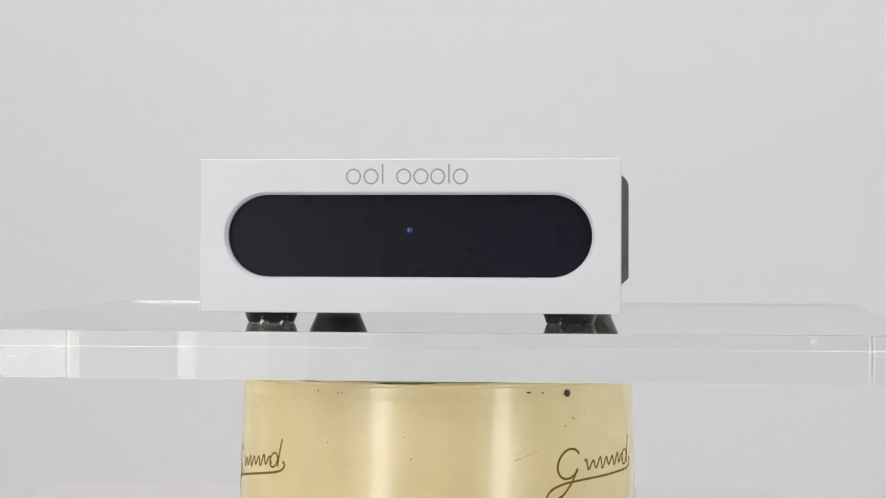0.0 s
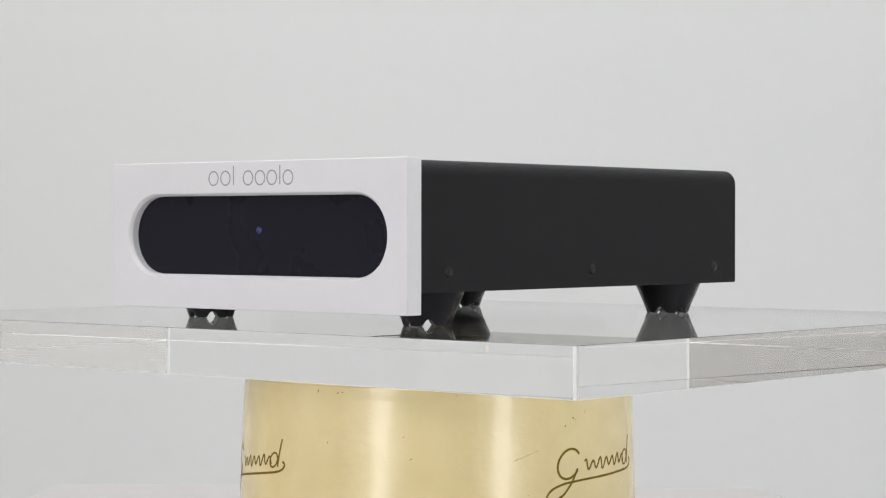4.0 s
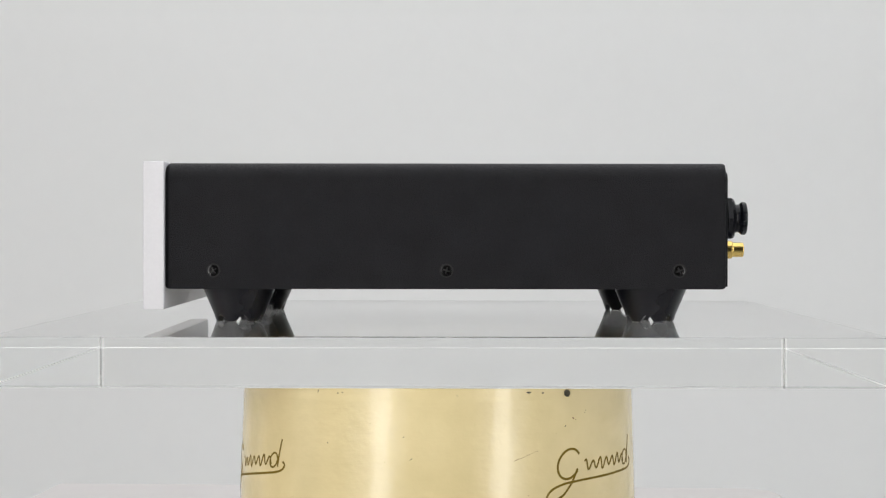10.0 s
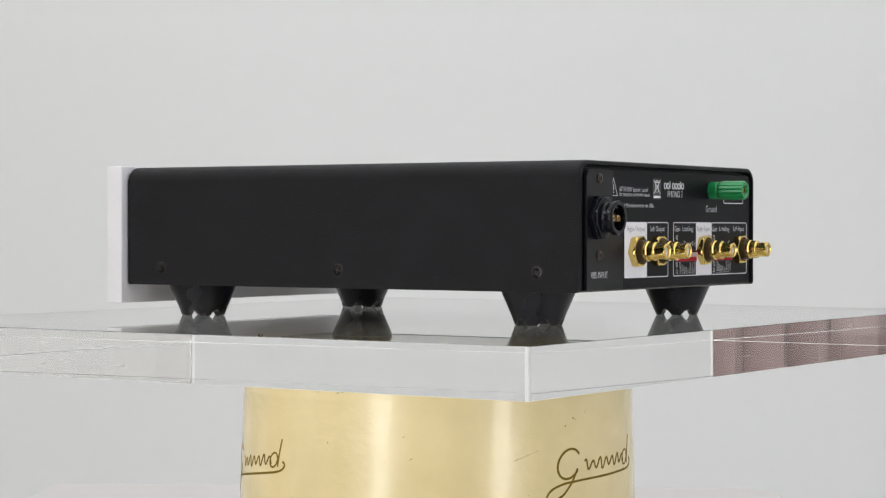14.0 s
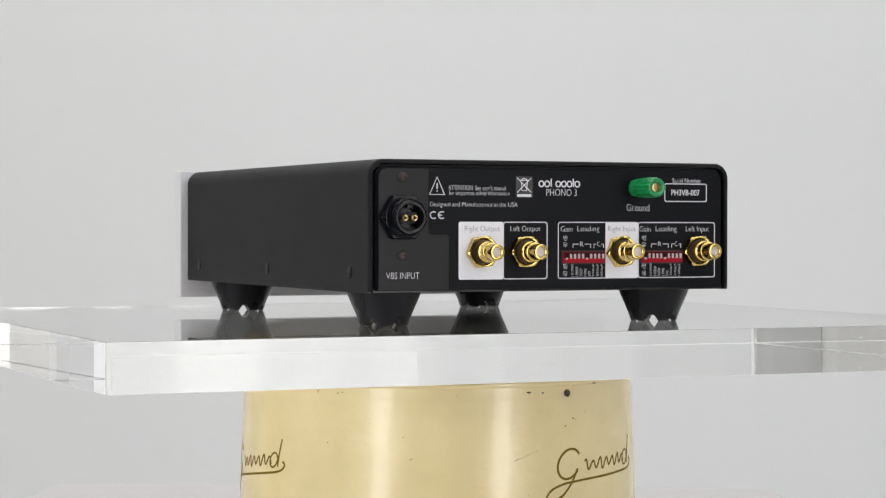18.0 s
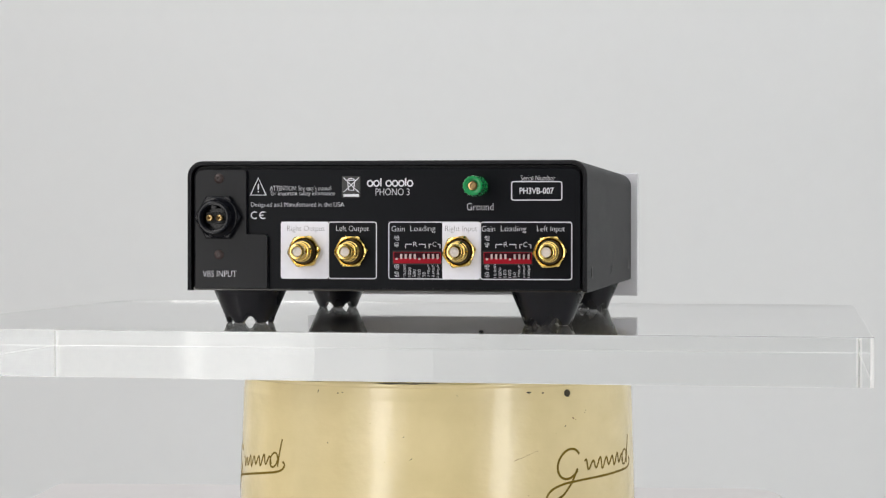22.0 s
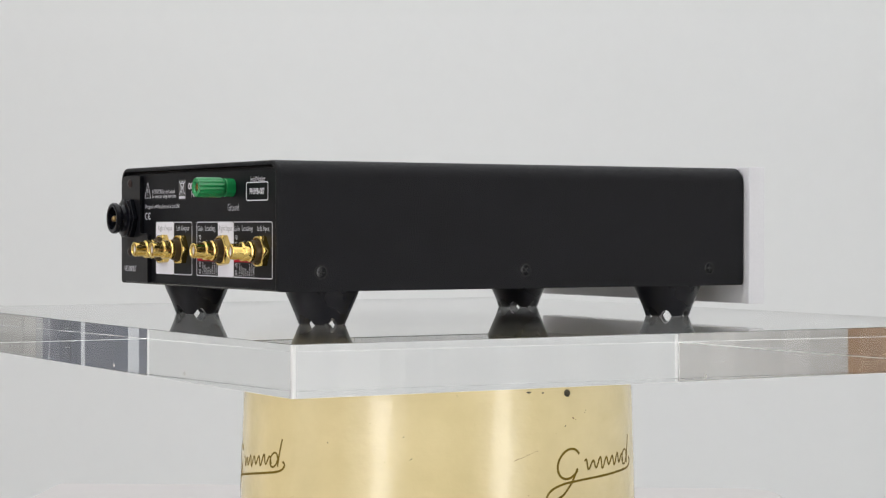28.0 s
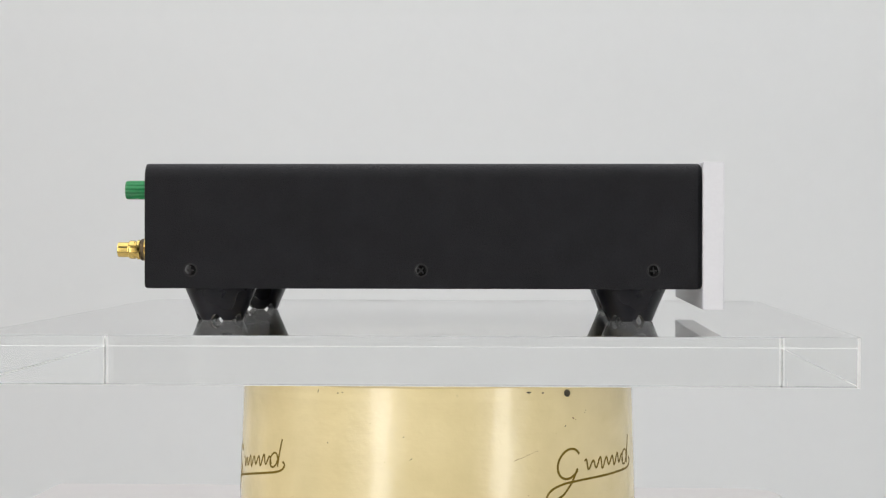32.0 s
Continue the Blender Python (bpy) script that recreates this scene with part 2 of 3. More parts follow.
def side_wall(name, side, windows, sky):
    """A side wall with tall windows (y0, y1, lights, bar, name): frame, bars, pane, and the daylight behind them."""
    z0, z1 = -420, 1250

    def put(bm, x0, ya, za, x1, yb, zb):
        box(min(side * x0, side * x1), ya, za, max(side * x0, side * x1), yb, zb, bm=bm)
        return bm

    bm = bmesh.new()
    last = -3200
    for y0, y1, *_ in windows:
        put(bm, 2400, last, FL, 2500, y0, 1750)
        put(bm, 2400, y0, FL, 2500, y1, z0)
        put(bm, 2400, y0, z1, 2500, y1, 1750)
        last = y1
    put(bm, 2400, last, FL, 2500, 2500, 1750)
    tagged(part(name, bm, PAINT, smooth=0), "off-white side wall with tall windows", "wall", kind="structure")
    for y0, y1, lights, bar, number in windows:
        window = tagged(new(number), "tall framed window with daylight behind it", "window", kind="structure")
        bm = bmesh.new()
        for ya, za, yb, zb in ((y0, z0, y0 + 40, z1), (y1 - 40, z0, y1, z1), (y0 + 40, z0, y1 - 40, z0 + 40), (y0 + 40, z1 - 40, y1 - 40, z1)):
            put(bm, 2420, ya, za, 2490, yb, zb)
        part("window_frame", bm, SLATE if side > 0 else PAINT, window, smooth=0)
        for i in range(1, lights):
            y = y0 + (y1 - y0) * i / lights
            part("mullion", put(bmesh.new(), 2430, y - bar / 2, z0 + 40, 2480, y + bar / 2, z1 - 40), SLATE if side > 0 else PAINT, window, smooth=0)
        pane = part("pane", put(bmesh.new(), 2454, y0 + 40, z0 + 40, 2458, y1 - 40, z1 - 40), PANE, window, smooth=0)
        pane.visible_shadow = False
    tagged(part("sky_backdrop", put(bmesh.new(), 3090, windows[0][0] - 800, -700, 3100, windows[-1][1] + 500, 1900), sky, smooth=0), "bright hazy daylight outside the windows", "sky", kind="structure")


side_wall("wall_west", -1, [(-3100, -2060, 3, 14, "window_1")], SKY)
side_wall("wall_east", 1, [(-2420, -1680, 3, 36, "window_3"), (-1560, -560, 8, 66, "window_2")], SUNLIT)
wall("wall_south", -2500, -3300, FL, 2500, -3200, 1750, DUSK, "dark grey wall behind the lights")
wall("wall_north", -2500, 2500, FL, 2500, 2600, 1750, PAINT, "off-white wall behind the backdrop")
tagged(part("ceiling", box(-2500, -3300, 1750, 2500, 2600, 1850), PAINT, smooth=0), "plain off-white ceiling", "ceiling", kind="structure")

# paper sweep: hangs behind the table and curls forward at the floor
bm = bmesh.new()
prof = [(1650, 1700)] + [(1650, z) for z in range(1500, -399, -200)] + [(1650, -400)]
prof += [(1650 - 450 * (1 - math.cos(radians(a))), -400 - 450 * math.sin(radians(a))) for a in range(3, 91, 3)] + [(500, -850)]
ringsets = [[(x, y, z) for y, z in prof] + [(x, y + 3, z - 3) for y, z in reversed(prof)] for x in (-2395, 2395)]
loft(bm, ringsets)
tagged(part("backdrop", bm, PAPER), "light grey seamless paper backdrop", "backdrop", kind="structure")


# what stands along the side walls, seen only through the clear shelf
def cupboard(mat, label, x0, y0, x1, y1, doors):
    root = tagged(new("cupboard"), label, "cupboard")
    root.location = ((x0 + x1) / 2000, (y0 + y1) / 2000, FL / 1000)
    w, d, h = (x1 - x0) / 2, (y1 - y0) / 2, 1700
    part("carcass", box(-w, -d, 0, w, d, h, 4), mat, root, smooth=0)
    face = 1 if x0 < 0 else -1
    step = 2 * d / doors
    for i in range(doors):
        a = -d + i * step
        part("door", box(min(face * w, face * (w + 20)), a + 4, 60, max(face * w, face * (w + 20)), a + step - 4, h - 20, 3), mat, root, smooth=0)
    return root


cupboard(WOOD, "tall brown wooden cupboard against the side wall", -2380, -120, -1990, 800, 2)
bm = bmesh.new()
k = 56
fold = [(-2330 + 40 * math.sin(i * 1.1) + 14 * math.sin(i * 2.7), -1960 + 960 * i / k) for i in range(k + 1)]
loft(bm, [[(x, y, z) for x, y in fold] + [(x - 6, y, z) for x, y in reversed(fold)] for z in (FL + 20, 1600)])
tagged(part("curtain", bm, ROSE, smooth=60), "pinkish grey curtain hanging in folds", "curtain")


# ---- table and drum pedestal ----
def table():
    root = tagged(new("display_table"), "pinkish white table with rounded corners under the drum", "table")
    root.location = (0, 0, FL / 1000)
    up = pose(0, 0, -FL / 1000)
    part("tabletop", slab(rounded(-321, -330, 240, 400, (30, 30, 34, 12), 10), -186, -151.2, 8), TABLE, root, m=up)
    for sx in (-270, 190):
        for sy in (-270, 330):
            part("leg", lathe([(22, FL), (24, FL + 4), (28, -187)], 20), TABLE, root, m=pose(sx / 1000, sy / 1000, -FL / 1000))
    return root


table()
DRUM_TOP = -34.9


def drum_radius(z):
    return 112.4 + (-38.6 - z) * 0.0315


def on_drum(s, z, out):
    """s: arc in mm from the side that faces -y, positive to the right; z: height; out: proud of the skin."""
    r = drum_radius(z) + out
    a = s / 113.5
    return (r * math.sin(a), -r * math.cos(a), z)


def drum():
    root = tagged(new("drum_pedestal"), "cream enamelled metal drum with worn bronze script and chipped paint", "pedestal")
    root.location = (0, 0, -0.1512)
    up = pose(0, 0, 0.1512)
    prof = [(60, -38.5), (101, -38.5), (108, -37.5), (109.6, -35.6), (110.8, DRUM_TOP), (112.2, -35.2), (112.9, -36.2), (112.9, -37.2), (112.4, -38.0), (111.9, -38.3), (111.95, -39.6), (112.1, -41.6), (112.35, -43.6), (112.6, -45.0)]
    prof += [(drum_radius(z), z) for z in (-46, -60, -80, -100, -120, -140, -151)] + [(60, -151)]
    part("shell", lathe(prof, 128), CREAM, root, m=up, smooth=40)

    # added ring whose dull colour stands in for the shelf's contact shade
    part("rim_shade_ring", lathe([(104, -36.0), (109.4, -36.0), (109.8, -35.4), (109.6, -34.3), (104, -34.3)], 96), GRIME_SHADE, root, "dull olive ring added inside the rim for shade", up)

    def print_on(name, s0, z0, slope):
        """The bronze script: leaning ovals and bars over a long underline, plain shapes only."""
        bm = bmesh.new()
        lean = 0.2

        def put(x, y):
            return (s0 + x + lean * y, z0 + y + slope * x)

        def stroke(pts, w):
            fine = []
            for p, q in zip(pts, pts[1:]):
                k = max(1, round(math.hypot(q[0] - p[0], q[1] - p[1]) / 1.2))
                fine += [(p[0] + (q[0] - p[0]) * i / k, p[1] + (q[1] - p[1]) * i / k) for i in range(k)]
            pts = fine + [pts[-1]]
            for _ in range(3):
                pts = [pts[0]] + [((a[0] + 2 * b[0] + c[0]) / 4, (a[1] + 2 * b[1] + c[1]) / 4) for a, b, c in zip(pts, pts[1:], pts[2:])] + [pts[-1]]
            ribbon(bm, [put(*p) for p in pts], w, -0.1, 0.12, warp=on_drum)

        stroke(arc(13.2, 8.4, 8.2, 8.2, 35, 330, 30), 1.3)
        stroke([(20.0, 5.4), (17.0, -2.0), (12.2, -8.2), (6, -11), (1.5, -10.4), (0.5, -7.5), (4, -4), (12, -1.9), (26, -1.2), (50, -1.0), (72, -0.8), (78.5, 0.0), (80.6, 1.8), (80.4, 4.0), (78, 4.9)], 1.25)
        stroke([(25.0 + 0.53 * i, 6.4 + 4.0 * math.sin(0.94 * 0.55 * i + 0.6) * (0.8 + 0.2 * math.cos(0.21 * i))) for i in range(81)], 1.1)
        stroke(arc(69.4, 6.2, 3.8, 4.3, 0, 360, 22), 1.1)
        stroke([(74.9, 17.6), (74.0, 9.5), (74.0, 2.2)], 1.1)
        part(name, bm, OLIVE, root, "olive bronze script mark", up)

    print_on("script_mark", 68.0, -89.4, 0.03)
    print_on("script_mark", -168.5, -95.0, 0.117)
    bm = lathe([(2.0, 0), (2.0, 0.6), (1.5, 0.9), (1.2, 0.4)], 20)
    s = 82.5
    x, y, z = on_drum(s, -42.3, -0.6)
    part("rivet", bm, DARKMARK, root, "dark dished rivet", pose(x / 1000, y / 1000, 0.1512 + z / 1000, 90, 0, math.degrees(s / 113.5)))
    rng = random.Random(4)

    def blemish(name, s, z, w, h, tilt, mat):
        k = 9
        pts = []
        for i in range(k):
            a = 2 * math.pi * i / k
            q = rng.uniform(0.6, 1.15)
            dx, dz = w / 2 * q * math.cos(a), h / 2 * q * math.sin(a)
            t = radians(tilt)
            pts.append((s + dx * math.cos(t) - dz * math.sin(t), z + dx * math.sin(t) + dz * math.cos(t)))
        bm = bmesh.new()
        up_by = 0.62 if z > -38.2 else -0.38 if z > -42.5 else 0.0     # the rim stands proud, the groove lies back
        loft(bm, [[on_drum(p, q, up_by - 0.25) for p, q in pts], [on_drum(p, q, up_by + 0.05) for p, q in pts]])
        part(name, bm, mat, root, "", up, smooth=0)

    # small chips on wall and groove; long thin dark strips along the rim's top
    for s, z, w, h, tilt, mat in ((86.5, -56.0, 1.7, 0.8, -50, CHIP), (88.0, -56.9, 0.5, 0.5, 0, CHIP), (95.5, -53.6, 0.5, 0.6, 0, DARKMARK), (96.3, -52.2, 0.7, 0.5, 0, DARKMARK),
                                  (80.5, -60.0, 0.4, 1.4, -40, DARKMARK), (-63.5, -41.0, 0.7, 2.4, -12, DARKMARK), (-50.5, -41.6, 1.3, 0.7, 10, DARKMARK), (-47.6, -41.2, 1.1, 0.6, 0, DARKMARK),
                                  (57.5, -41.0, 3.4, 1.2, 0, DARKMARK), (66.0, -41.6, 1.6, 1.0, 0, DARKMARK), (104, -37.9, 4.2, 0.7, 6, DARKMARK), (16.5, -42.0, 0.6, 0.6, 0, DARKMARK),
                                  (-56.2, -68.3, 0.5, 1.3, 0, DARKMARK), (55.7, -96.0, 0.7, 0.5, 0, CHIP), (-72, -35.6, 24, 0.8, 0, DARKMARK), (-14, -35.7, 28, 1.0, 0, DARKMARK), (0, -35.4, 14, 0.7, 0, DARKMARK), (22, -35.8, 26, 0.7, 0, GRIME_SHADE), (105, -36.0, 4, 0.7, 0, DARKMARK),
                                  (-8.0, -75.6, 2.4, 0.4, 38, DARKMARK), (-12, -64.0, 1.2, 0.3, 12, DARKMARK)):
        blemish("paint_mark", s, z, w, h, tilt, mat)
    for i in range(7):
        blemish("smudge", rng.uniform(-95, 100), rng.uniform(-115, -50), rng.uniform(0.4, 1.6), rng.uniform(0.2, 0.5), rng.uniform(-60, 60), GRIME_SHADE)
    for i in range(9):
        f = i / 8
        blemish("scratch", 48.5 + 13.5 * f + rng.uniform(-0.2, 0.2), -77.0 + 4.6 * f + rng.uniform(-0.2, 0.2), 1.3 - 0.6 * f, 0.5 - 0.2 * f, 25, CHIP)
    return root


drum()


def bearing():
    ob = part("turntable_bearing", lathe([(40, -38.4), (96, -38.4), (97, -37), (97, -28.2), (96, -27.4), (40, -27.4)], 72), PEWTER)
    return tagged(ob, "dull grey round turntable bearing between drum and shelf", "turntable")


bearing()


# ---- the clear shelf, which turns ----
TOP, UNDER = -3.6, -27.3       # heights of the shelf's two faces


def acrylic_shelf():
    w, d, r = 497.0, 422.0, 1.8
    root = tagged(new("acrylic_shelf"), "thick clear acrylic shelf with polished edges and rounded corners", "shelf")
    seat = pose(0.006, 0.0021, 0, 0, 0, -0.345)
    bm = slab(rounded(-w / 2, -d / 2, w / 2, d / 2, r, 8), UNDER, TOP, 0.2)
    me = bpy.data.meshes.new("slab")
    bmesh.ops.recalc_face_normals(bm, faces=bm.faces[:])
    for f in bm.faces:
        z, side = abs(f.normal.z), max(abs(f.normal.x), abs(f.normal.y))
        f.material_index = 0 if z > 0.99 else (1 if f.normal.z > 0 else 3) if z > 0.1 else 1 if side > 0.9999 else 2
    bm.to_mesh(me)
    bm.free()
    me.materials.append(ACRYLIC)
    me.materials.append(EDGE)
    me.materials.append(FROST)
    me.materials.append(ARRIS)
    ob = link("slab", me, None, root, "", seat, smooth=0)
    ob.visible_shadow = False

    def scratch(side, along, z, length, tilt):
        half = (w / 2, d / 2, w / 2, d / 2)[side]
        m = seat @ pose(0, 0, 0, 0, 0, 90 * side) @ pose(half / 1000, along / 1000, z / 1000, tilt)
        bm = bmesh.new()
        box(-0.1, -length / 2, -0.1, 0.03, length / 2, 0.1, bm=bm)
        part("scratch", bm, SCRATCH, root, "", m, smooth=0)

    for side, along, z, length, tilt in ((0, -56, -19.0, 7, -3), (0, -20, -20.5, 5, 4), (0, 60, -8, 12, 1), (1, -30, -18.6, 8, 2), (1, 60, -9, 6, -3),
                                         (2, 22, -18.2, 4, -2), (2, -34, -15.2, 6, 3), (2, -100, -17.5, 5, -4), (3, -20, -21.0, 9, 2), (3, 30, -8.5, 5, 6)):
        scratch(side, along, z, length, tilt)
    part("chip", lathe([(1.5, -0.2), (1.4, 0.05), (0.8, 0.12), (0.01, 0.12)], 11), TEFLON, root, "small white chip on the edge", seat @ pose(0.199, -d / 2000, -0.0068, 90))
    return root


SHELF = acrylic_shelf()

# ---- the phono stage, which turns with the shelf ----
OX, OY = 2.54, -153.28        # from the turning axis to the middle of its front
FACE_T, COVER_0, COVER_1, REAR = 11.2, 8.7, 306.9, 305.7


def at(u, v, z, rx=0, ry=0, rz=0):
    return pose((u + OX) / 1000, (v + OY) / 1000, z / 1000, rx, ry, rz)


def rear(a, b, out=0.0):
    """On the rear panel: a mm from its left rim as seen from behind, b mm below the cover's top."""
    return at(102.4 - a, REAR + out, 81.9 - b, 90, 0, 180)


def preamplifier():
    root = tagged(new("phono_preamplifier"), "black metal phono preamplifier with thick satin silver front, on four feet", "preamplifier")
    front = at(0, -3.0, 0, 90)
    # front: local x right, y up, z towards the viewer
    outer = rounded(-108, 3.6, 108, 82.2, 0.5, 2)
    hole = rounded(-94.0, 21.8, 93.6, 64.0, 21.0, 16)

    bm = bmesh.new()

    def loop(outline, z):
        vs = [bm.verts.new((x / 1000, y / 1000, z / 1000)) for x, y in outline]
        return vs, [bm.edges.new((vs[i], vs[(i + 1) % len(vs)])) for i in range(len(vs))]

    def skin(a, b):
        k = len(a)
        for i in range(k):
            bm.faces.new((a[i], a[(i + 1) % k], b[(i + 1) % k], b[i]))

    of, oe = loop(inset(outer, 0.4), 0.0)
    o2, _ = loop(outer, -0.4)
    o3, _ = loop(outer, -FACE_T + 0.4)
    ob_, obe = loop(inset(outer, 0.4), -FACE_T)
    hf, he = loop(inset(hole, -1.9), 0.0)
    h2, _ = loop(inset(hole, -1.2), -0.35)
    h3, _ = loop(hole, -2.2)
    hb, hbe = loop(hole, -FACE_T)
    skin(of, o2), skin(o2, o3), skin(o3, ob_)
    skin(hf, h2), skin(h2, h3), skin(h3, hb)
    bmesh.ops.triangle_fill(bm, edges=oe + he, use_beauty=True)
    bmesh.ops.triangle_fill(bm, edges=obe + hbe, use_beauty=True)
    # the outer sides take a paler copy of the face's silver
    for f in bm.faces:
        c = f.calc_center_median()
        f.material_index = 1 if max(abs(c.x) / 0.1079, abs(c.y - 0.0429) / 0.0392) > 1 and abs(f.normal.z) < 0.5 else 0
    plate_mesh = part("faceplate", bm, SILVER, root, "thick satin silver front plate", front, smooth=30)
    plate_mesh.data.materials.append(PALE_SILVER)
    part("display_window", slab(rounded(-99, 17, 99, 70, 4), -11.6, -6.2), SMOKED, root, "smoked glossy display window", front)
    part("indicator_light", lathe([(1.9, -6.4), (1.9, -5.9), (1.5, -5.2), (0.8, -4.8), (0.01, -4.7)], 24), GLOW, root, "small blue indicator", front @ pose(0.0002, 0.0457, 0))
    # the engraved mark over the window, as plain rings and bars
    def cut(pts, closed=False):
        bm = bmesh.new()
        ribbon(bm, pts, 0.8, -0.02, 0.03, closed)
        part("engraved_ring" if closed else "engraved_bar", bm, ENGRAVED, root, "engraved grey stroke", front, smooth=0)

    x0 = -32.2
    for dx in (4.2, 13.2, 30.0, 38.8, 47.4, 59.0):
        cut(arc(x0 + dx, 73.2, 3.5, 3.7, 0, 346, 28)[:-1], True)
    for dx in (19.2, 53.2):
        cut([(x0 + dx, 79.6), (x0 + dx, 69.6)])

    # cover: a folded sheet over top and sides
    def profile(d, lift=0.0):
        w, zt, zb, r, th = 104.1 - d, 81.5 - d, 14.4 + d * 0.9 + lift, 8.0, 1.6
        o = [(-w, zb)] + [(-w + r - r * math.cos(radians(a)), zt - r + r * math.sin(radians(a))) for a in range(0, 91, 10)]
        o += [(w - r + r * math.sin(radians(a)), zt - r + r * math.cos(radians(a))) for a in range(0, 91, 10)] + [(w, zb)]
        wi, zi, ri = 104.1 - 0.6 - th, 81.5 - 0.6 - th, 6.0
        q = [(wi, zb)] + [(wi - ri + ri * math.cos(radians(a)), zi - ri + ri * math.sin(radians(a))) for a in range(0, 91, 10)]
        q += [(-wi + ri - ri * math.sin(radians(a)), zi - ri + ri * math.cos(radians(a))) for a in range(0, 91, 10)] + [(-wi, zb)]
        return o + q

    tip = [(1.7, 0.0), (1.0, 0.2), (0.45, 0.7), (0.12, 1.4), (0.0, 2.3)]
    tail = [(1.1, 0.0, 1.9), (0.5, 0.18, 1.2), (0.15, 0.6, 0.6), (0.0, 1.2, 0.3), (0.0, 2.2, 0.05), (0.0, 3.0, 0.0)]
    rings = [[(x, COVER_0 + dv, z) for x, z in profile(d)] for d, dv in tip]
    rings += [[(x, COVER_1 - dv, z) for x, z in profile(d, lift)] for d, dv, lift in reversed(tail)]
    bm = bmesh.new()
    loft(bm, rings)
    part("cover", bm, BLACK, root, "black textured metal cover", at(0, 0, 0), smooth=40)
    part("base_plate", box(-100.9, COVER_0, 14.6, 100.9, REAR - 0.2, 16.4, 0.3), UNDERSIDE, root, m=at(0, 0, 0))
    part("front_spacer", slab(rounded(-102.6, 15.4, 102.6, 79.8, (1.5, 1.5, 7, 7)), -13.0, -8.25), BLACK, root, m=at(0, 0, 0, 90))

    # side screws
    def screw(name, m, r, mat, parent):
        s = part(name, lathe([(r, -0.5), (r, 0.15), (r * 0.93, 0.32), (r * 0.7, 0.42), (0.01, 0.5)], 28), mat, parent, m=m)
        bm = bmesh.new()
        box(-r * 0.6, -0.38, 0.2, r * 0.6, 0.38, 0.56, bm=bm)
        box(-0.38, -r * 0.6, 0.2, 0.38, r * 0.6, 0.55, bm=bm)
        part("cross_slot", bm, HOLE, s, m=pose(0, 0, 0, 0, 0, 20), smooth=0)
        return s

    for i, v in enumerate((34.0, 158.0, 282.0)):
        for side in (1, -1):
            m = at(side * 104.1, v, 24.3, 0, 90 * side) @ pose(0, 0, 0, 0, 0, 40 * i + 15 * side)
            part("screw_rim", lathe([(3.0, -0.4), (3.0, 0.05), (3.8, 0.04), (3.8, -0.4)], 28), HOLE, root, m=m)
            screw("side_screw", m, 3.1, STEEL, root)

    # feet: flared cups with notches round the rim
    for u, v, spin in ((-80, 45.5, 20), (80, 45.5, 15), (-80, 269, 56), (80, 269, 45)):
        bm = bmesh.new()
        k = 96
        rings = []
        for r, h, notch in ((11.9, TOP + 0.02, 1), (12.5, TOP + 0.4, 1), (13.2, TOP + 2.6, 1), (14.2, TOP + 5.4, 0), (18.8, 12.4, 0), (19.5, 14.5, 0)):
            ring = []
            for i in range(k):
                a = 2 * math.pi * i / k
                off = (math.degrees(a) - spin + 30) % 60 - 30
                lift = max(0.0, 1 - (abs(off) / 17.5) ** 1.7) * 3.8 if notch else 0
                ring.append((r * math.cos(a), r * math.sin(a), max(h, TOP + lift)))
            rings.append(ring)
        inner = [[(x * q, y * q, z) for x, y, z in rings[0]] for q in (0.82,)] + [[(8.6 * math.cos(2 * math.pi * i / k), 8.6 * math.sin(2 * math.pi * i / k), TOP + 4.4) for i in range(k)]]
        rings = list(reversed(inner)) + rings
        loft(bm, rings)
        part("foot", bm, RUBBER, root, "flared black foot with notched rim", at(u, v, 0), smooth=45)

    part("base_screw", lathe([(1.2, 11.8), (1.5, 12.2), (1.5, 14.0), (1.1, 14.7)], 20), STEEL, root, "black screw head under the base", at(-8.5, 18.5, 0))

    # rear panel
    # added near-black sheet that gives the gap round the panel its shade
    part("gap_shade_backing", slab(rounded(-101.8, 15.0, 101.8, 78.9, (0.5, 0.5, 5.9, 5.9)), -4.6, -3.6), HOLE, root, m=at(0, REAR, 0, 90, 0, 180))
    part("rear_panel", slab(rounded(-100.7, 14.9, 100.7, 77.7, (0.8, 0.8, 4.6, 4.6)), -3.0, 0.0, 0.9), PANEL, root, "black screen-printed rear panel", at(0, REAR, 0, 90, 0, 180))

    # small plate that carries the power inlet
    outline = [(3.0, -66.2), (41.6, -66.2), (41.6, -39.6), (40.2, -38.2), (31.0, -38.2), (30.4, -37.4), (30.4, -6.4), (29.7, -5.2), (28.4, -5.0)]
    outline += [(7.6 - 4.6 * math.sin(radians(q)), -9.6 + 4.6 * math.cos(radians(q))) for q in range(0, 91, 15)]
    plate = part("inlet_plate", slab(outline, 0.05, 2.6, 0.3), PLATE, root, "black inlet plate", rear(0, 0), smooth=0)
    for b in (9.5, 48.8):
        s = part("rivet", lathe([(2.5, 0), (2.5, 0.5), (1.9, 1.0), (0.9, 1.1), (0.8, 0.7), (0.01, 0.7)], 24), RUST, plate, "browned rivet head", pose(0.0159, -b / 1000, 0.0026))
    part("lettering", _bm(words("VBS INPUT", 7.2, -60.3, 25.2, -57.1)), INK, plate, "", pose(0, 0, 0.0026), smooth=0)
    hexa = [(12.6 * math.cos(radians(a)), 12.6 * math.sin(radians(a))) for a in range(0, 360, 60)]
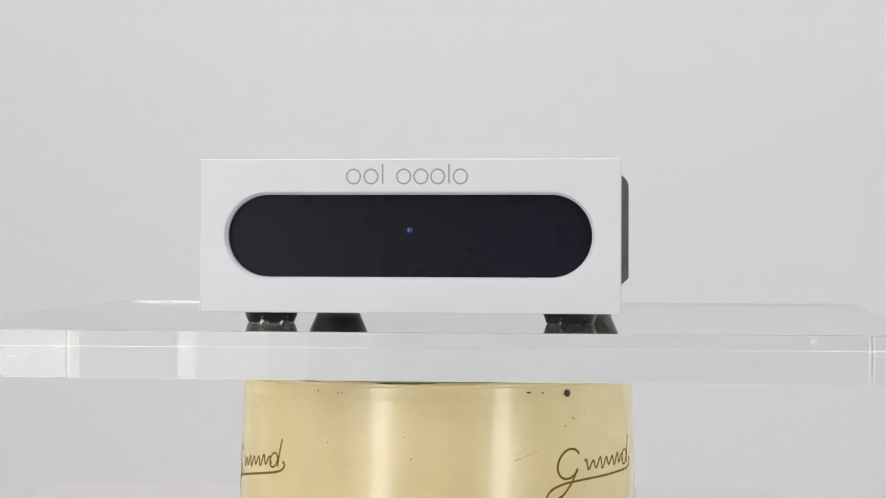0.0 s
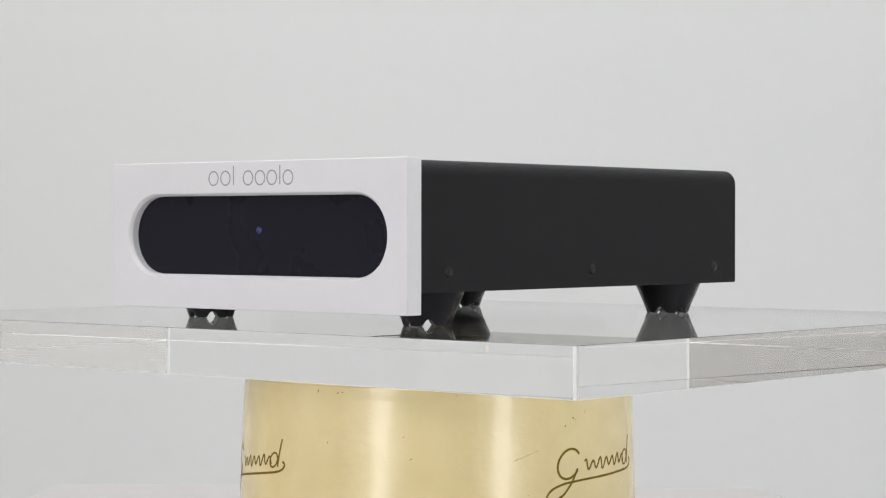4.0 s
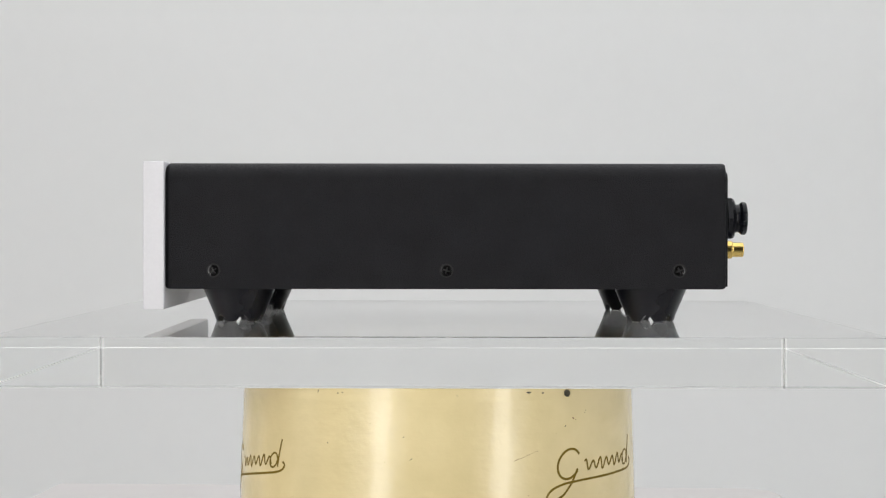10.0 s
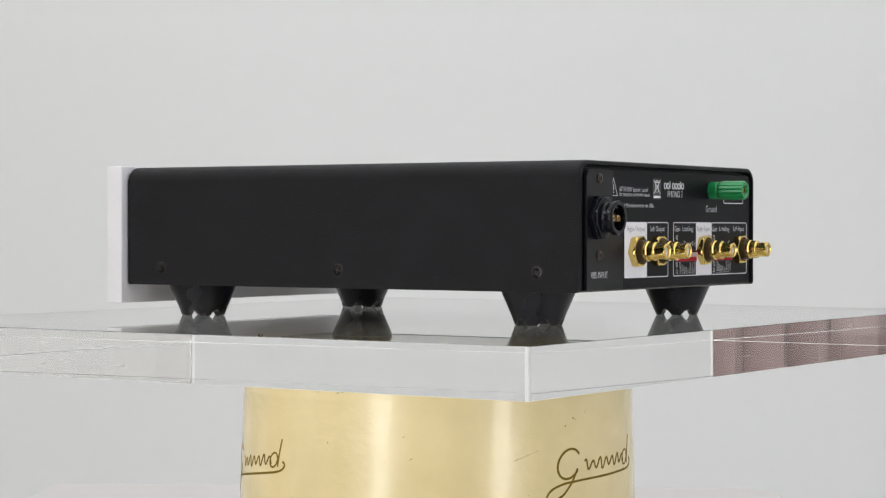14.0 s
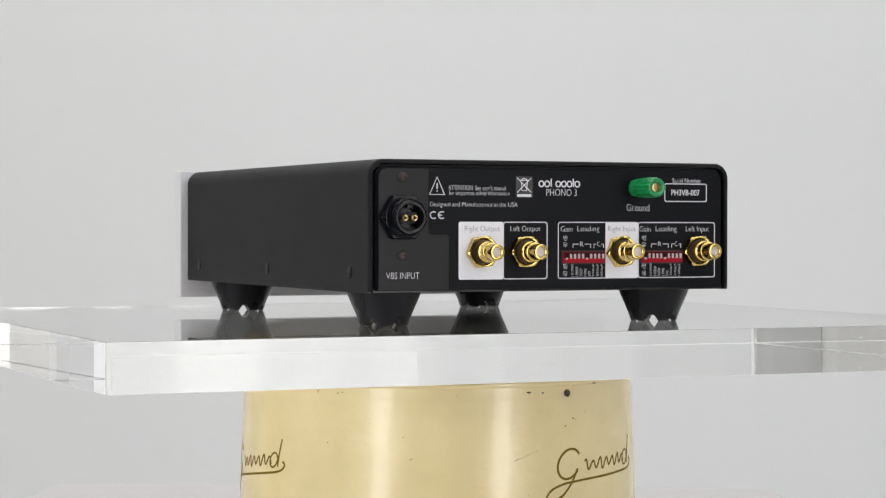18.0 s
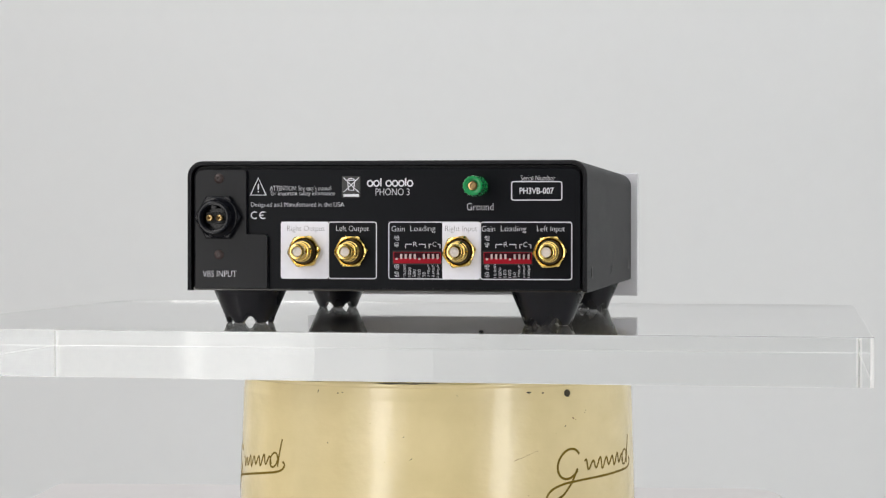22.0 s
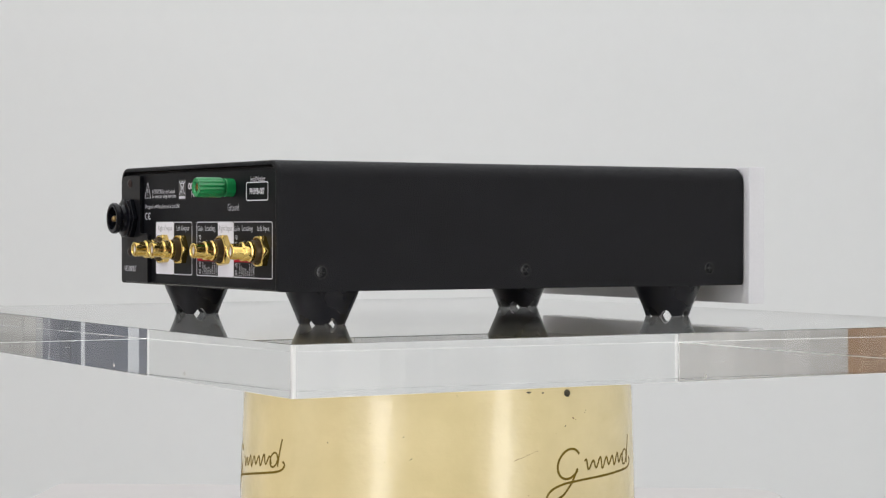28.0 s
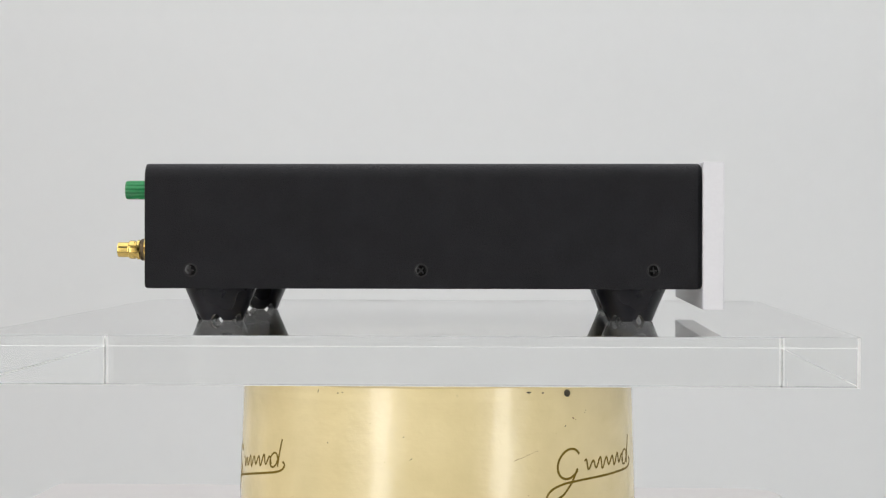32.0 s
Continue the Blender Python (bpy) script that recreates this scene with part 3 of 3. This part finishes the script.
    inlet = part("power_inlet", lathe([(10.6, 2.4), (10.6, 6.9), (10.0, 7.5), (8.0, 7.9), (7.6, 8.6), (7.6, 10.2), (8.3, 10.9), (8.9, 11.5), (8.9, 13.2), (8.5, 13.9), (7.6, 14.2), (6.5, 13.9), (6.2, 13.0), (6.1, 7.0), (0.01, 7.0)], 48), GLOSS, root, "round black two-pin power inlet", rear(15.9, 29.6))
    part("hex_nut", slab(hexa, 2.6, 6.0, 0.7), GLOSS, inlet, smooth=0)
    part("contact_block", slab(rounded(-5.2, -3.2, 5.2, 2.6, (2.4, 2.4, 0.6, 0.6)), 6.9, 9.6, 0.3), HOLE, inlet)
    part("key", box(-1.4, 4.6, 7.0, 1.4, 6.2, 12.6, 0.2), GLOSS, inlet)
    for dx in (-2.6, 2.6):
        part("pin", lathe([(1.75, 6.8), (1.75, 12.2), (1.4, 12.6), (0.85, 12.5), (0.8, 10), (0.01, 10)], 20), BRASS, inlet, "brass pin", pose(dx / 1000, -0.0003, 0))

    # printing
    def letter(body, a0, b0, a1, b1, mat=INK, bold=0.0, turn=0, lift=0.0):
        ob = link("lettering", words(body, a0, -b1, a1, -b0, bold, turn), mat, root, "", rear(0, 0, 0.01 + lift), smooth=0)
        return ob

    def lines(name, paths, w, lift=0.0, mat=INK):
        bm = bmesh.new()
        for pts, closed in paths:
            ribbon(bm, [(a, -b) for a, b in pts], w, 0, 0.06, closed)
        return part(name, bm, mat, root, "", rear(0, 0, 0.01 + lift), smooth=0)

    def frame_path(a0, b0, a1, b1, r=1.3):
        return [(x, y) for x, y in rounded(a0, b0, a1, b1, r, 5)]

    lines("warning_triangle", [([(31.9, 18.0), (40.2, 18.0), (36.05, 9.2)], True), ([(36.05, 12.3), (36.05, 15.2)], False), ([(36.05, 16.0), (36.05, 16.6)], False)], 0.75)
    letter("ATTENTION: See user's manual", 42.3, 13.2, 74.4, 15.7)
    letter("for important safety information", 42.6, 16.0, 76.5, 18.9)
    letter("Designed and Manufactured in the USA", 32.2, 21.8, 81.3, 24.7)
    lines("conformity_mark", [(arc(34.2, 28.4, 1.9, 1.7, 55, 305, 12), False), (arc(38.7, 28.4, 1.9, 1.7, 55, 305, 12), False), ([(36.9, 28.4), (38.7, 28.4)], False)], 0.6)
    part("symbol_sticker", slab(rounded(80.2, -19.4, 89.8, -8.4, 0.4), 0.0, 0.04), STICKER, root, "glossy black sticker", rear(0, 0, 0.01), smooth=0)
    lines("bin_symbol", [([(81.0, 9.2), (89.0, 16.6)], False), ([(89.0, 9.2), (81.0, 16.6)], False), ([(82.6, 10.4), (87.4, 10.4)], False), ([(83.1, 10.8), (83.7, 15.6), (86.3, 15.6), (86.9, 10.8)], False), (arc(85, 10.3, 1.6, 0.8, 180, 360, 8), False)], 0.4, lift=0.04)
    lines("bin_bar", [([(81.0, 18.2), (89.0, 18.2)], False)], 1.3, lift=0.04)
    mark = [(arc(a, 12.1, 1.35, 1.45, 0, 345, 16)[:-1], True) for a in (94.9, 98.2, 104.6, 107.9, 111.2, 115.7)]
    mark += [([(a, 9.4), (a, 13.6)], False) for a in (100.5, 113.4)]
    lines("printed_mark", mark, 0.7)
    letter("PHONO 3", 97.8, 14.7, 115.4, 18.2)
    letter("Ground", 145.0, 22.2, 158.6, 25.9)
    letter("Serial Number", 172.6, 8.3, 190.2, 10.9)
    lines("serial_frame", [(frame_path(168.0, 11.4, 193.5, 20.7, 1.0), True)], 0.5)
    letter("PH3VB-007", 172.0, 14.4, 189.4, 17.6, bold=0.025)

    # white fields and outlined fields round the sockets
    for a0, a1 in ((48.0, 73.2), (132.4, 151.7)):
        part("white_field", slab(rounded(a0, -61.1, a1, -31.7, 1.2), 0.01, 0.06), FIELD, root, "white printed field", rear(0, 0), smooth=0)
    lines("output_frame", [(frame_path(73.2, 31.9, 98.2, 60.9), True)], 0.5)
    lines("input_frame", [(frame_path(104.7, 31.9, 151.9, 60.9), True)], 0.5)
    lines("input_frame", [(frame_path(152.1, 31.9, 198.6, 60.9), True)], 0.5)
    letter("Right Output", 51.4, 33.8, 71.1, 37.4, GREYINK, lift=0.08)
    letter("Left Output", 77.2, 33.8, 94.3, 37.4)
    letter("Right Input", 133.9, 33.8, 150.4, 37.4, GREYINK, lift=0.08)
    letter("Left Input", 181.0, 33.8, 195.2, 37.4)
    for a in (0.0, 46.6):
        letter("Gain", 106.1 + a, 33.9, 112.9 + a, 36.7)
        letter("Loading", 115.9 + a, 33.8, 128.8 + a, 37.4)
        letter("40 dB", 107.5 + a, 38.8, 110.0 + a, 44.8, turn=90)
        letter("60 dB", 107.5 + a, 53.4, 110.0 + a, 59.8, turn=90)
        lines("bracket", [([(113.3 + a, 45.2), (113.3 + a, 43.2), (116.6 + a, 43.2)], False), ([(120.2 + a, 43.2), (123.6 + a, 43.2), (123.6 + a, 45.2)], False),
                          ([(125.6 + a, 45.2), (125.6 + a, 43.2), (126.8 + a, 43.2)], False), ([(130.0 + a, 43.2), (131.2 + a, 43.2), (131.2 + a, 45.2)], False)], 0.4)
        letter("R", 117.4 + a, 42.0, 119.4 + a, 44.4)
        letter("C", 127.4 + a, 42.0, 129.4 + a, 44.4)
        for k, body in enumerate(("10,000", "1000", "500", "100", "50", "390pF", "220pF", "100pF")):
            x = 113.0 + a + 2.48 * k
            high = {6: 6.6, 4: 5.0, 3: 3.9, 2: 2.6, 5: 6.5}[len(body)]
            letter(body, x - 0.75, 60.0 - high, x + 0.75, 60.0, turn=90)
        part("switch_opening", box(106.5, -53.7, 0.02, 132.3, -46.4, 0.06), HOLE, root, m=rear(a, 0), smooth=0)
        switch = part("dip_switch", box(107.2, -53.0, 0.02, 131.8, -47.2, 0.9, 0.2), RED, root, "red ten-way dip switch", rear(a, 0), smooth=0)
        part("slot", box(107.6, -50.3, 0.85, 131.4, -47.4, 0.95), DARKRED, switch, smooth=0)
        for k in range(10):
            x = 109.0 + 2.36 * k
            down = k in (0, 5)
            part("lever", box(x - 0.5, -51.2 if down else -50.7, 0.9, x + 0.5, -50.2 if down else -48.2, 2.1, 0.3), LEVER, switch, smooth=0)

    # gold sockets
    hexn = []
    for q in range(0, 360, 6):        # a hexagon with its points turned round
        k = min(8.7, 7.75 / math.cos(radians((q + 30) % 60 - 30)))
        hexn.append((k * math.cos(radians(q + 30)), k * math.sin(radians(q + 30))))
    barrel = [(4.9, 0.0), (4.9, 6.4), (5.2, 6.6), (5.35, 7.0), (5.35, 8.0), (5.0, 8.4), (4.75, 8.6), (4.75, 9.3), (5.05, 9.5), (5.05, 12.0), (4.8, 12.5), (4.25, 12.8), (4.15, 13.2),
              (4.12, 18.3), (3.95, 18.75), (3.5, 19.0), (2.85, 19.0), (2.55, 18.7), (2.5, 12.0), (0.01, 12.0)]
    for k, a in enumerate((60.7, 85.3, 141.3, 187.6)):
        jack = part("phono_socket", lathe(barrel, 40), GOLD, root, "gold-plated phono socket with hexagon nut", rear(a, 47.0))
        bm = bmesh.new()
        # nut: six flats whose corners are turned down to a round face, with a dished bore
        shape = [(hexn, 0.1), (hexn, 2.9), ([(x * min(1, 8.0 / math.hypot(x, y)), y * min(1, 8.0 / math.hypot(x, y))) for x, y in hexn], 3.5)]
        rings = [[(x, y, z) for x, y in o] for o, z in shape]
        for r, z in ((7.3, 3.8), (6.9, 3.7), (6.5, 2.6)):
            rings.append([(r * math.cos(radians(q + 30)), r * math.sin(radians(q + 30)), z) for q in range(0, 360, 6)])
        loft(bm, rings)
        part("hex_nut", bm, GOLD, jack, m=pose(0, 0, 0, 0, 0, (6, 2, 9, 4)[k]), smooth=25)
        part("washer", lathe([(4.8, 2.4), (6.48, 2.4), (6.48, 3.0), (6.1, 3.4), (5.95, 5.7), (5.6, 6.2), (4.8, 6.3)], 36), BRONZE, jack, "dark bronze washer")
        part("insulator", lathe([(1.35, 12.6), (2.47, 12.6), (2.47, 17.7), (2.0, 17.9), (1.5, 17.6), (1.35, 17.0)], 30), TEFLON, jack, "white insulator ring")
        part("centre_contact", lathe([(1.35, 15.6), (1.35, 16.2), (0.7, 16.2), (0.01, 16.0)], 20), HOLE, jack)

    # ground post
    post = part("ground_post", lathe([(4.6, 0.0), (5.0, 0.3), (5.0, 5.0), (4.8, 5.5), (4.2, 5.6), (4.2, 6.4)], 32), GREEN, root, "green ribbed ground binding post", rear(151.0, 13.8))
    bm = bmesh.new()
    k = 72
    rings = []
    for r, h, rib in ((4.5, 6.2, 0.1), (5.1, 6.6, 0.4), (5.35, 7.4, 0.6), (5.25, 20.4, 0.6), (4.9, 21.3, 0.3), (3.4, 21.5, 0.0), (2.5, 20.6, 0.0), (2.3, 19.4, 0.0)):
        rings.append([((r - rib * (0.5 + 0.5 * math.cos(14 * 2 * math.pi * i / k)) ** 2) * math.cos(2 * math.pi * i / k), (r - rib * (0.5 + 0.5 * math.cos(14 * 2 * math.pi * i / k)) ** 2) * math.sin(2 * math.pi * i / k), h) for i in range(k)])
    loft(bm, rings)
    part("knob", bm, GREEN, post, "ribbed green knob", smooth=60)
    part("stud", lathe([(2.2, 18), (2.2, 20.3), (1.5, 20.4), (1.3, 19.6), (0.01, 19.6)], 20), BRASS, post, "brass stud")
    return root


def _bm(me):
    bm = bmesh.new()
    bm.from_mesh(me)
    return bm


PREAMP = preamplifier()


# ---- the turning: nearly one steady speed ----
def motions():
    turn = [(0, -3.45), (1, -11.62), (2, -19.92), (3, -28.42), (5.5, -49.15), (6.5, -57.67), (7.5, -66.29), (8.5, -74.74), (9.5, -82.96), (10.5, -91.10), (11.5, -99.37), (12.5, -107.53), (13.5, -115.71), (14.5, -123.83), (16.5, -139.96), (17.5, -148.48), (18.5, -156.98), (19.5, -165.40), (20.5, -173.73), (21.5, -182.10), (22.5, -190.52), (23.5, -199.00), (24.5, -207.43), (25.5, -215.75), (27.5, -232.22), (28.5, -240.78), (29.5, -248.81), (30.5, -256.90), (31.5, -265.22), (32, -269.38)]
    rows = [(t, pose(0, 0, 0, 0, 0, a)) for t, a in turn]
    walk(SHELF, rows)
    walk(PREAMP, rows)


motions()
